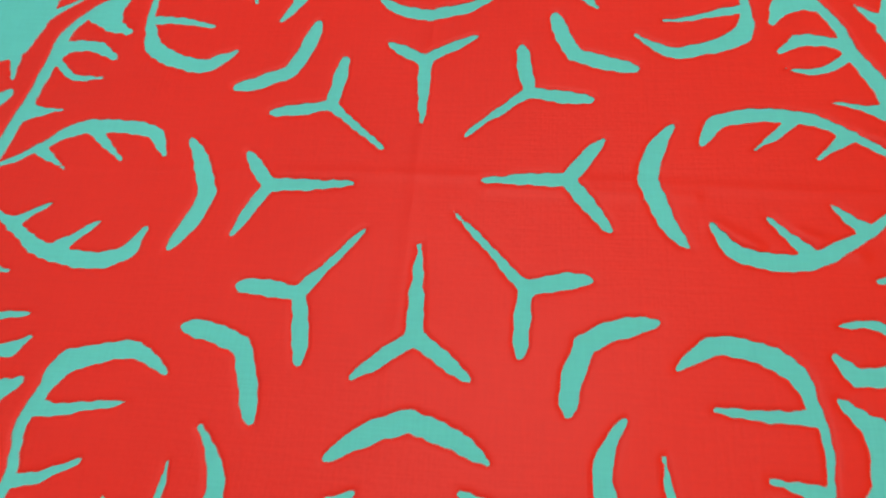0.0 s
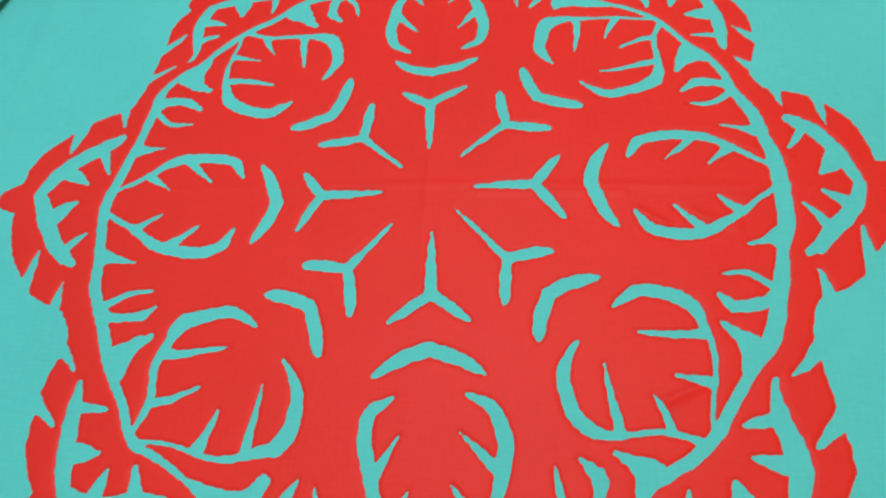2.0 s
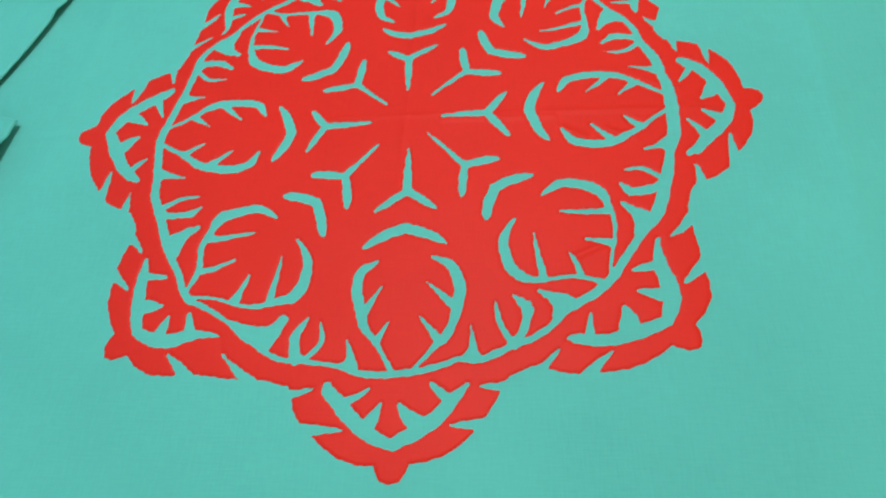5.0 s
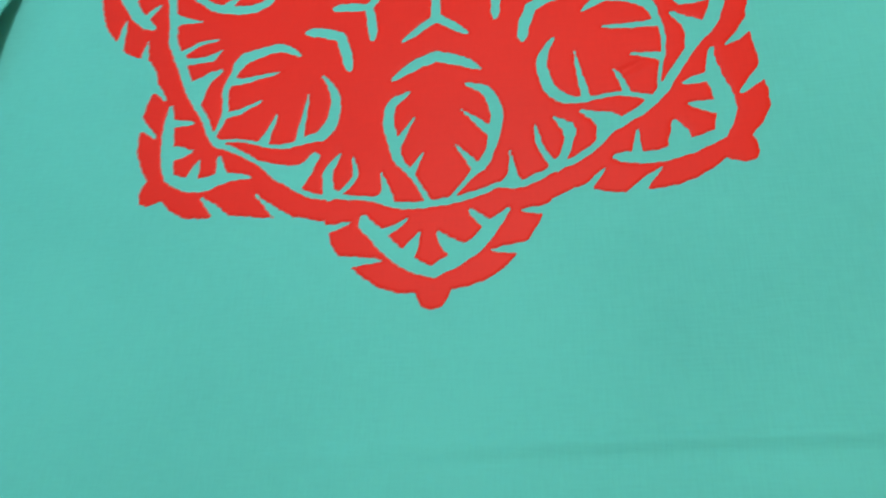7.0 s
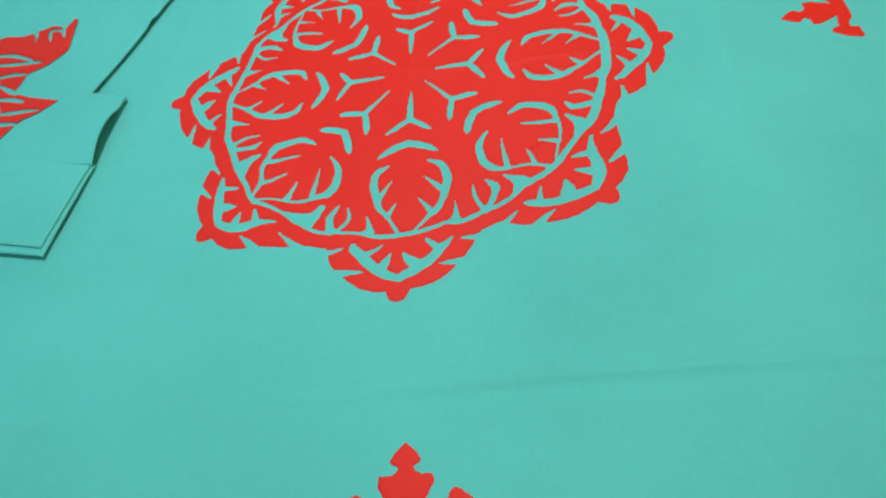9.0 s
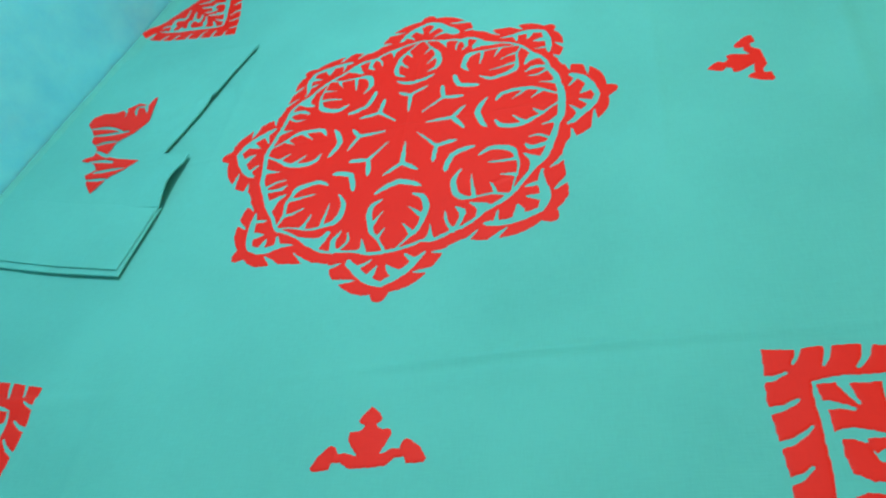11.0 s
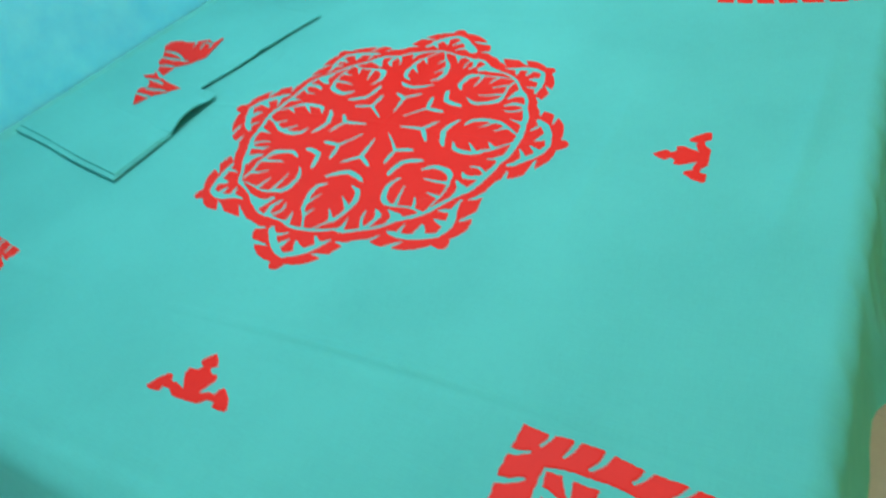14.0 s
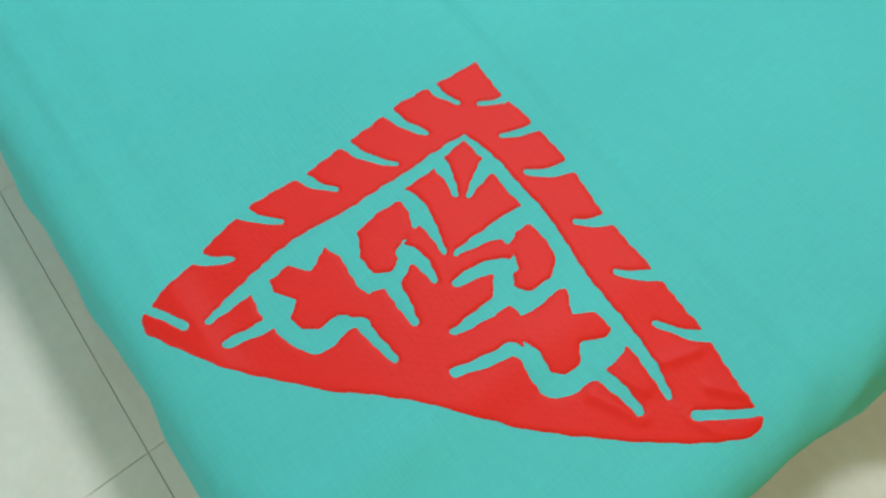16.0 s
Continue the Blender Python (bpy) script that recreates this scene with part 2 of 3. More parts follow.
Y_SHAPE = [[(42, 0, 1.4), (60, 0, 3.0), (84, 0, 4.9), (111, 0, 6.1)], [(111, 0, 5.7), (122, 18, 5.4), (130, 32, 4), (134.5, 39, 2.2)]]
Y_SLIM = [[(32.5, 0, 1.4), (50, 0, 2.4), (76, 0, 3.2), (107, 0, 4.9)], [(107, 0, 4.9), (120, 18, 5.8), (130, 30, 4.6), (134, 34.6, 2.6)]]
CHEVRON = [[(160, 0, 6.8), (169, 26, 6.7), (178, 41, 5), (183.5, 48.6, 2.2)]]
CHEVRON_SLIM = [[(157, 0, 6.4), (165, 20, 6.6), (174, 34, 5.4), (179, 40.6, 2.8)]]
LEAF = [[(200.5, 28, 2.4), (205, 37, 4.6), (214, 51, 6.8), (240, 60, 7.5), (265, 59, 6.4), (289, 47, 5.0), (317, 28, 3.9), (336, 12, 3.5)], [(232.5, 23.5, 1.6), (246, 38, 3.6), (262, 55, 6)], [(272.5, 17, 1.6), (286, 28, 3.8), (300, 39, 6)]]
LEAF_WIDE = [[(204, 22, 2.6), (206, 35, 4.8), (214, 54, 7.0), (240, 67, 7.0), (268, 66, 5.2), (290, 53, 3.9), (309, 33, 3.7), (336, 6, 3.9)], [(236, 20, 2.2), (256, 37, 4.0), (280, 59, 5)], [(282, 12.2, 2.2), (295, 21, 4.1), (309, 31, 5.6)]]
SPIKE = [[(290, 70, 1.4), (311, 73, 4.5), (323, 74, 8.7), (333, 76, 14)]]
WING = [[(284, 74, 1.4), (306, 74, 5.6), (320, 72.5, 11), (333, 71, 16)]]
LOOP = [[(255.5, 106.7, 1.9), (266, 109, 3.6), (282, 114, 4.8), (306, 130, 5.4)], [(249.5, 128.4, 1.9), (256, 135, 3.4), (267, 142, 4.7), (293, 144, 5.2), (309, 136, 6.2)]]
POINT = [[(353, 78, 1.2), (368, 63, 5.0), (386, 45, 6.9), (402, 23, 7.3), (413, 0, 5.5)], [(353, 35.5, 1.4), (360, 44, 3.3), (370, 58, 5.4)], [(371, 11.8, 1.4), (378, 16, 4), (386, 21, 6.9), (395, 28, 8.3)]]
SCALLOP = [(-60, -60), (455, -60), (455, 0), (451, 9), (443, 14), (434, 17), (432, 34), (427, 47), (422, 57), (411, 69), (401, 78), (388, 90), (370, 101), (352, 112), (342, 123), (336, 137), (330, 160), (-60, 160)]
NICKS = [[(396, 55, 1.6), (395, 66, 3.7), (394, 80, 5.8), (391, 104, 8.7)], [(354, 87, 1.6), (353.5, 95, 2.9), (353, 106, 4.4), (352, 122, 6.8)]]
RING = 338.0
# marks of a sector: stem's tip and fork, arms, chevron, leaf tips and barbs, spikes, loops, the point's band and barbs, outer tip, nicks of the rim
MARKS = [(40.6, 0), (111, 0), (136, 41), (136, -41), (160, 0), (184.5, 50.5), (184.5, -50.5), (199, 26), (199, -26), (231.5, 22.3), (231.5, -22.3), (271.5, 15.8), (271.5, -15.8), (288.6, 70), (288.6, -70), (418.5, 0), (455, 0), (352, 79), (352, -79), (352, 34.5), (352, -34.5), (370, 11), (370, -11), (396, 53.4), (396, -53.4), (354, 85.4), (354, -85.4), (263, 58.5), (263, -58.5), (300, 40), (300, -40), (329, 77), (329, -77), (253.7, 106), (253.7, -106), (248.3, 127), (248.3, -127), (309, 137), (309, -137), (281, 114), (281, -114), (268, 142), (268, -142)]
MARKS_SLIM = [(31.1, 0), (107, 0), (135.6, 36.6), (135.6, -36.6), (157, 0), (180.5, 42.8), (180.5, -42.8), (203.5, 19.5), (203.5, -19.5), (234.5, 18.6), (234.5, -18.6), (280.2, 11), (280.2, -11), (282.6, 74), (282.6, -74), (418.5, 0), (455, 0), (352, 79), (352, -79), (352, 34.5), (352, -34.5), (370, 11), (370, -11), (396, 53.4), (396, -53.4), (354, 85.4), (354, -85.4), (280, 59), (280, -59), (309, 32), (309, -32), (330, 71), (330, -71)]
# how far those marks were sewn out of true, in millimetres, sector by sector
SEWN_EAST = [(2, 4), (-8, 6), (-6, 0), (-3, 7), (-2, 8), (-7, 2), (-2, 6), (-5, 8), (-3, 1), (-1, 9), (1, 4), (0, 8), (3, 8), (-1, 3), (7, 6), (-8, 0), (-8, 13), (-1, 0), (-10, 6), (-3, 8), (-1, 15), (3, 0), (0, 5), (-6, 14), (2, 11), (-1, 9), (-1, -3), (-3, 0), (-5, 10), (-6, 4), (-5, 11), (0, -15), (0, 22), (6, -3), (14, 13), (9, -12), (13, 17), (0, -17), (4, 25), (1, -15), (8, 23), (11, -14), (10, 17)]
SEWN_NORTH_EAST = [(19, 9), (3, 4), (2, 3), (3, 2), (1, 5), (-3, 2), (2, 4), (0, 3), (1, 8), (-3, 0), (-6, -1), (-13, -4), (-13, -2), (-18, 4), (-1, -4), (-23, -29), (-35, -34), (-27, -32), (-11, -16), (-17, -32), (-19, -24), (-17, -26), (-16, -22), (-21, -31), (-23, -27), (-21, -24), (-15, -23), (-11, -8), (1, 4), (-8, -12), (-5, 2), (-35, 5), (-10, 1)]
SEWN_NORTH = [(10, 4), (-1, 6), (-8, -4), (-2, 6), (-5, 4), (-11, -2), (-11, 6), (-16, 4), (-12, 1), (-16, 2), (-13, 3), (-15, 3), (-13, 8), (-15, 3), (-15, 6), (-25, -8), (-32, -2), (-20, -18), (-34, -8), (-22, -10), (-27, 8), (-23, -6), (-25, -1), (-24, 0), (-27, -9), (-18, 3), (-30, -16), (-20, -7), (-19, 16), (-19, -3), (-19, 15), (-27, -2), (-29, 22), (-10, -8), (-6, 16), (-11, -11), (-1, 25), (-31, -18), (-24, 39), (-16, -11), (-14, 25), (-11, -13), (-3, 28)]
SEWN_NORTH_WEST = [(10, 1), (-5, 5), (-4, 8), (-5, 5), (-6, 8), (-9, 9), (-5, 4), (-4, 7), (-5, 6), (0, 9), (-6, 8), (-5, 5), (-10, 12), (-1, 8), (-16, 14), (-19, 9), (-28, 17), (-13, -5), (-19, 6), (-14, -8), (-24, -4), (-16, 2), (-16, 2), (-15, 0), (-27, 1), (-7, 5), (-18, -6), (1, 4), (-15, 19), (-3, 5), (-10, 24), (-2, 10), (-17, 11)]
SEWN_WEST = [(7, -1), (2, 2), (-2, 2), (0, 13), (-2, 10), (-6, 5), (-2, 12), (-1, 12), (0, 5), (2, 10), (1, 6), (7, 4), (6, 8), (5, 7), (8, 6), (10, -4), (14, 1), (6, -1), (-8, -1), (3, 8), (-1, 5), (7, -7), (1, -6), (6, 6), (10, -4), (11, 13), (-2, -8), (-1, 1), (0, 12), (3, -2), (5, 13), (3, -6), (1, 13), (7, 2), (17, 11), (12, -6), (17, 15), (6, -8), (10, 19), (10, -3), (16, 19), (10, -9), (24, 14)]
SEWN_SOUTH_WEST = [(20, 0), (7, 6), (9, 11), (9, 7), (7, 9), (9, 14), (8, 11), (10, 14), (9, 13), (5, 20), (6, 10), (1, 19), (2, 12), (0, 31), (6, 2), (8, -7), (9, -6), (0, -7), (11, -4), (10, -16), (4, -7), (12, -6), (11, 0), (13, -8), (5, -7), (9, 3), (8, -11), (8, 19), (12, 9), (10, 17), (16, 13), (-1, 34), (5, -2)]
SEWN_SOUTH = [(5, 4), (1, 5), (4, 3), (6, 7), (5, 7), (3, 7), (7, 7), (5, 13), (9, 5), (5, 12), (9, 7), (7, 13), (12, 12), (2, 17), (16, 18), (7, 9), (4, 8), (5, 4), (1, 10), (3, 11), (9, 15), (8, 1), (7, 5), (4, 12), (10, 10), (5, 12), (9, 3), (5, 11), (10, 24), (8, 13), (9, 22), (2, 14), (12, 32), (8, 7), (27, 20), (7, 4), (31, 32), (3, -3), (20, 37), (7, 4), (26, 36), (10, 6), (36, 30)]
SEWN_SOUTH_EAST = [(0, 3), (0, 0), (-3, 0), (4, 1), (2, 1), (0, 3), (4, 3), (4, 9), (4, 7), (3, 9), (2, 6), (3, 9), (2, 7), (-2, 11), (8, 11), (0, 4), (-1, 3), (-11, -3), (-1, -2), (-5, -11), (-3, -11), (-3, -1), (0, -1), (3, -2), (-2, -7), (-2, 2), (0, -13), (1, 10), (7, 9), (3, 7), (4, 14), (-4, 8), (-2, 17)]
SECTORS = (SEWN_EAST, SEWN_NORTH_EAST, SEWN_NORTH, SEWN_NORTH_WEST, SEWN_WEST, SEWN_SOUTH_WEST, SEWN_SOUTH, SEWN_SOUTH_EAST)
# the same for the ring's outer side and for the leaves' outer sides: place, and how far off
SEWN_RING = [(345, 3, -2, 9), (316, 137, -4, -18), (318, -135, 3, 20), (-344, -7, -7, -2), (-316, -134, -8, 5), (339, -68, 1, 18), (-336, -72, -6, 3), (338, 71, -5, -12), (225, 258, 10, -27), (129, 317, -22, -21), (-136, 315, 15, -28), (-263, 220, 2, 5), (-313, 144, -14, -12), (-230, -254, -19, -6), (-137, -313, 32, -21), (10, -342, 11, -6), (142, -311, -3, -6), (255, -232, -4, -3), (-57, -337, 24, -12), (63, -336, 11, 5), (189, -286, 6, 8), (-185, -287, 10, -16)]
SEWN_LEAVES = [(238, 66, -1, 0), (231, -65, 0, 8), (109, 200, -1, -4), (208, 111, -2, 5), (-66, 239, 3, -17), (64, 229, -8, -13), (-201, 109, -4, -6), (-108, 197, -2, -10), (-241, 67, -1, -13), (-237, -66, 1, -6), (-204, -110, 1, -16), (-108, -184, 3, -19), (-66, -238, 16, -13), (67, -243, 14, -5)]
SEWN_LEAVES_OUTWARD = [(197, -108, 7, 5), (107, -189, 10, -2), (243, 151, -1, 2), (-243, 151, -5, -3), (-245, -166, -7, -13), (-184, -245, 7, -21), (243, -151, 6, 6), (155, -244, 13, 4), (302, 43, -1, 5), (283, -56, -5, 12), (-289, 52, -5, -10), (-301, -44, -5, -1), (-63, -270, 21, -12), (43, -302, 19, -10)]


def trued(x, y, marks, stiff=200.0):
    """Where a point of the sewn cloth lies in the true pattern, the cloth bending evenly between its marks. marks: (x, y, dx, dy), the true place and how far it was sewn off."""
    m = np.array(marks, float)
    at = m[:, :2] + m[:, 2:]
    n = len(at)

    def bend(px, py):
        r2 = (px[:, None] - at[None, :, 0]) ** 2 + (py[:, None] - at[None, :, 1]) ** 2
        return r2 * np.log(r2 + 1e-9)
    a = np.zeros((n + 3, n + 3))
    a[:n, :n] = bend(at[:, 0], at[:, 1]) + stiff * np.eye(n)
    a[:n, n], a[:n, n + 1:], a[n, :n], a[n + 1:, :n] = 1, at, 1, at.T
    w = np.linalg.solve(a, np.concatenate([m[:, 2:], np.zeros((3, 2))]))
    px, py = x.ravel(), y.ravel()
    off = np.concatenate([bend(px[i:i + 20000], py[i:i + 20000]) @ w[:n] for i in range(0, px.size, 20000)]) + w[n] + np.stack([px, py], -1) @ w[n + 1:]
    return x - off[:, 0].reshape(x.shape), y - off[:, 1].reshape(y.shape)


def sector_marks():
    out = SEWN_RING + SEWN_LEAVES + SEWN_LEAVES_OUTWARD
    for k, sewn in enumerate(SECTORS):
        c, s = math.cos(k * math.pi / 4), math.sin(k * math.pi / 4)
        for (a, b), (da, db) in zip(MARKS_SLIM if k % 2 else MARKS, sewn):
            out = out + [(a * c - b * s, a * s + b * c, da * c - db * s, da * s + db * c)]
    return out


def medallion(x, y):
    x0, y0 = (x - 0.002) * 1000, (y - 0.006) * 1000
    x, y = trued(x0, y0, sector_marks())
    turn = np.degrees(np.arctan2(y, x)) % 360
    r = np.hypot(x, y)
    ang = turn % 90
    folded = np.radians(np.minimum(ang, 90 - ang))
    a, b = r * np.cos(folded), r * np.sin(folded)
    a2, b2 = r * np.cos(np.pi / 4 - folded), r * np.sin(np.pi / 4 - folded)
    cloth_edge = np.where(folded < np.pi / 8, outline(a, b, SCALLOP), outline(a2, b2, SCALLOP))
    holes = np.abs(r - RING) - (4.9 + 1.2 * np.cos(np.radians(2 * turn + 20)) + 0.5 * np.sin(np.radians(7 * turn)) + 1.8 * np.exp(-(((turn + 194) % 360 - 180) / 28.6) ** 2))
    inner = r - RING - 3
    for s in SPIKE:
        holes = np.minimum(holes, np.maximum(stroke(a, b, s), inner))
    for s in WING:
        holes = np.minimum(holes, np.maximum(stroke(a2, b2, s), inner))
    # the turned-under edges close the slits a little, the leaves most
    for strokes, slim, turned in ((Y_SHAPE + CHEVRON, Y_SLIM + CHEVRON_SLIM, 0.1), (LEAF, LEAF_WIDE, 0.7), (POINT, POINT, -0.7), (NICKS, NICKS, 0.2)):
        for s in strokes:
            holes = np.minimum(holes, stroke(a, b, s) + turned)
        for s in slim:
            holes = np.minimum(holes, stroke(a2, b2, s) + turned)
    for s in LOOP:
        holes = np.minimum(holes, stroke(a, b, s) + 0.5)
    return np.maximum(cloth_edge, -holes) + wobble(x0, y0, 1.0)


CORNER_EDGE = [(-60, -60), (0, 0), (53, 55), (88, 87), (126, 117), (165, 152), (202, 181), (254, 212), (264, 219), (272, 220), (280, 214), (293, 150), (297, 80), (293, 0), (293, -60)]
CORNER_NICKS = [[(41, 8, 2.4), (36, 20, 3.4), (26, 34, 5)], [(74, 29, 2.4), (68, 46, 4), (55, 67, 5.5)], [(104, 51, 2.4), (102, 74, 4.2), (90, 100, 6)], [(139, 92, 2.4), (137, 108, 4), (127, 132, 6)],
                [(175, 126, 2.4), (175, 145, 4), (169, 168, 6)], [(209, 154, 2.4), (212, 174, 3.6), (208, 198, 6)], [(267, 180, 4), (262, 200, 4), (257, 225, 4)]]
CORNER_HOLES = [[(78, 0, 2.2), (96, 20, 4.5), (114, 36, 6), (165, 82, 6.5), (200, 115, 6.5), (236, 145, 5), (259, 161, 2.6)],
                [(129, 6, 2.4), (116, 11, 4.2), (102, 19, 6.5)], [(179, 5, 2.2), (163, 18, 4.5), (148, 32, 7.5), (138, 42, 6)], [(148, 32, 6), (161, 33, 3)],
                [(202, 8, 3), (189, 22, 5), (182, 34, 5.5), (182, 42, 4)], [(184, 34, 5), (207, 41, 5.5)], [(237, 14, 3), (222, 28, 5), (208, 41, 6)],
                [(267, 21, 3.4), (250, 45, 4.6), (242, 55, 5), (247, 66, 5), (260, 75, 5.5), (267, 88, 5.5), (254, 107, 6), (236, 124, 7), (222, 132, 6)], [(273, 143, 3.2), (261, 127, 4.4), (250, 111, 5)]]
# the open field inside the band, and the red leaf, star and their stalks that stand in it
CORNER_FIELD = [(134, 44), (150, 34), (180, 40), (205, 38), (214, 55), (232, 62), (246, 64), (262, 78), (268, 90), (254, 110), (238, 128), (216, 130), (165, 82)]
CORNER_LEAF = [(147, 36), (145, 47), (156, 62), (170, 75), (186, 73), (198, 60), (196, 46), (186, 43), (178, 44), (164, 35)]
CORNER_STAR = [(192, 84), (190, 92), (210, 97), (209, 115), (216, 124), (227, 127), (233, 102), (248, 102), (255, 92), (253, 82), (239, 72), (234, 60), (218, 54), (212, 66)]
CORNER_STALKS = [[(190, 4, 5), (170, 26, 4.5), (164, 40, 5)], [(236, 20, 6), (229, 42, 6), (224, 66, 9)]]


# the same for one corner: marks of its half, and how far each of its two halves was sewn off
CORNER_MARKS = [(21, 23), (53, 55), (88, 87), (126, 117), (165, 152), (202, 181), (254, 212), (266, 219), (292, 155), (297, 80), (41, 8), (74, 29), (104, 51), (139, 92), (175, 126), (209, 154), (267, 180), (259, 161), (129, 6), (179, 5), (202, 8), (237, 14), (267, 21), (273, 143), (227, 127), (191, 90), (255, 88), (147, 38), (186, 73), (78, 0.5)]
CORNER_SEWN_PLUS = [(6, 0), (-1, -3), (-4, -4), (2, -2), (3, 1), (6, 8), (10, 17), (7, 17), (7, 2), (5, 3), (0, 1), (-4, 1), (-3, 2), (0, 3), (2, 2), (4, 5), (9, 10), (6, 9), (-1, 3), (-1, 0), (0, 2), (2, -1), (2, -4), (5, 7), (-1, 3), (5, 1), (5, 4), (1, 14), (1, 7), (-3, -1)]
CORNER_SEWN_MINUS = [(1, -3), (0, -7), (1, -6), (-2, -5), (-6, -9), (-3, -6), (-5, -4), (-8, -3), (-6, -2), (-3, 7), (2, -3), (1, -3), (3, -2), (-3, -5), (-5, -8), (-4, -10), (-5, -6), (-3, -8), (0, 6), (0, 3), (-2, 0), (-1, -3), (-2, -7), (-1, -10), (-2, -6), (-4, -4), (-3, -6), (-6, 1), (6, 8), (-3, 0)]


def corner_motif(px, py, turn, wide=1.0, long=1.0, sewn=False):
    c, s = math.cos(radians(turn)), math.sin(radians(turn))

    def field(x, y):
        dx, dy = (x - px) * 1000, (y - py) * 1000
        a, b = (dx * c + dy * s) / long, (dy * c - dx * s) / wide
        if sewn:
            a, b = trued(a, b, [(ma, mb, p, q) for (ma, mb), (p, q) in zip(CORNER_MARKS, CORNER_SEWN_PLUS)] + [(ma, -mb, p, q) for (ma, mb), (p, q) in zip(CORNER_MARKS, CORNER_SEWN_MINUS)] + [(0, 0, 0, 0)])
        b = np.abs(b)
        red = np.minimum(outline(a, b, CORNER_LEAF), outline(a, b, CORNER_STAR))
        for p in CORNER_STALKS:
            red = np.minimum(red, stroke(a, b, p))
        holes = np.maximum(outline(a, b, CORNER_FIELD), -red)
        for p in CORNER_NICKS + CORNER_HOLES:
            holes = np.minimum(holes, stroke(a, b, p))
        return np.maximum(outline(a, b, CORNER_EDGE), -holes) + wobble(dx, dy, 3.0 + px)
    return field


SPRIG = [(-30, -30), (0, 0), (5, 5), (13, 14), (23, 19), (27, 16), (30, 9), (36, 13), (40, 19), (39, 33), (50, 35), (62, 28), (78, 18), (71, 40), (73, 49), (62, 53), (58, 60), (60, 66), (74, 82), (90, 92), (96, 88), (96, 60), (85, 58), (86, 44), (97, 27), (97, -30)]


def sprig_motif(px, py, turn, wide=1.0, long=1.0):
    c, s = math.cos(radians(turn)), math.sin(radians(turn))

    def field(x, y):
        dx, dy = (x - px) * 1000, (y - py) * 1000
        return outline((dx * c + dy * s) / long, np.abs(dy * c - dx * s) / wide, SPRIG) + wobble(dx, dy, 5.0 + px)
    return field


def pillow_motif(x, y):
    """Two leaves on one stem, toothed along the outer side."""
    dx, dy = (x + 0.86) * 1000, (y - 0.12) * 1000
    d = outline(dx, dy, [(-124, 128), (-118, 152), (-85, 163), (-40, 154), (-6, 164), (31, 178), (66, 160), (74, 190), (84, 190), (100, 84), (69, 46), (26, 22), (22, -10), (15, -32), (60, -50), (140, -72), (104, -100), (69, -118), (38, -170), (11, -140), (-17, -96), (12, -82), (-8, -57), (-66, -32), (-26, -20), (-32, 8), (-70, 44), (-74, 68)])
    for p in ([(-110, 100, 3), (-40, 92, 6), (20, 66, 3)], [(-70, 66, 4), (-10, 60, 6), (46, 58, 4)], [(0, 132, 2.5), (-4, 150, 4), (-18, 170, 7)], [(40, 124, 2.5), (32, 144, 5), (30, 160, 5), (60, 156, 4)], [(72, 130, 2.5), (60, 158, 6)],
              [(-60, 18, 3), (-20, 26, 6), (20, 24, 4)], [(-24, -6, 4), (4, -24, 6), (24, -36, 4)], [(-30, -44, 3), (20, -52, 6), (52, -62, 4)], [(10, -92, 4), (50, -92, 6), (100, -92, 3)], [(-6, -116, 3), (36, -122, 6), (60, -124, 4)]):
        d = np.maximum(d, -stroke(dx, dy, p))
    return d + wobble(dx, dy, 9.0)


def cut_cloth(name, field, x0, x1, y0, y1, step, place, thick=0.0011):
    """The cloth where the field is below nought, cut at its edge line, laid by place(x, y, lift) and tucked under at the rim."""
    xs, ys = np.arange(x0, x1 + step, step), np.arange(y0, y1 + step, step)
    gx, gy = np.meshgrid(xs, ys)
    f = field(gx, gy)
    rows, cols = f.shape
    fl, X, Y = f.ravel(), gx.ravel(), gy.ravel()
    px, py, pd, index, faces = [], [], [], {}, []

    def corner(i):
        if i not in index:
            index[i] = len(px)
            px.append(X[i]), py.append(Y[i]), pd.append(fl[i])
        return index[i]

    def cut(i, j):
        key = (i, j) if i < j else (j, i)
        if key not in index:
            i, j = key
            t = fl[i] / (fl[i] - fl[j])
            index[key] = len(px)
            px.append(X[i] + t * (X[j] - X[i])), py.append(Y[i] + t * (Y[j] - Y[i])), pd.append(0.0)
        return index[key]

    neg = f < 0
    some = neg[:-1, :-1] | neg[:-1, 1:] | neg[1:, 1:] | neg[1:, :-1]
    whole = neg[:-1, :-1] & neg[:-1, 1:] & neg[1:, 1:] & neg[1:, :-1]
    for r, c in np.argwhere(some).tolist():
        i = r * cols + c
        quad = (i, i + 1, i + cols + 1, i + cols)
        if whole[r, c]:
            faces.append([corner(q) for q in quad])
            continue
        for tri in ((quad[0], quad[1], quad[2]), (quad[0], quad[2], quad[3])):
            poly = []
            for p, q in zip(tri, tri[1:] + tri[:1]):
                if fl[p] < 0:
                    poly.append(corner(p))
                if (fl[p] < 0) != (fl[q] < 0):
                    poly.append(cut(p, q))
            if len(poly) > 2:
                faces.append(poly)
    px, py, pd = np.array(px), np.array(py), np.array(pd)
    lift = 0.0004 + thick * np.sqrt(np.clip(-pd / 3.0, 0, 1)) * (1 + 0.25 * np.sin(px * 900) * np.sin(py * 870))
    pts = place(px, py, lift)
    me = bpy.data.meshes.new(name)
    me.from_pydata(pts.tolist(), [], faces)
    me.validate()
    return me


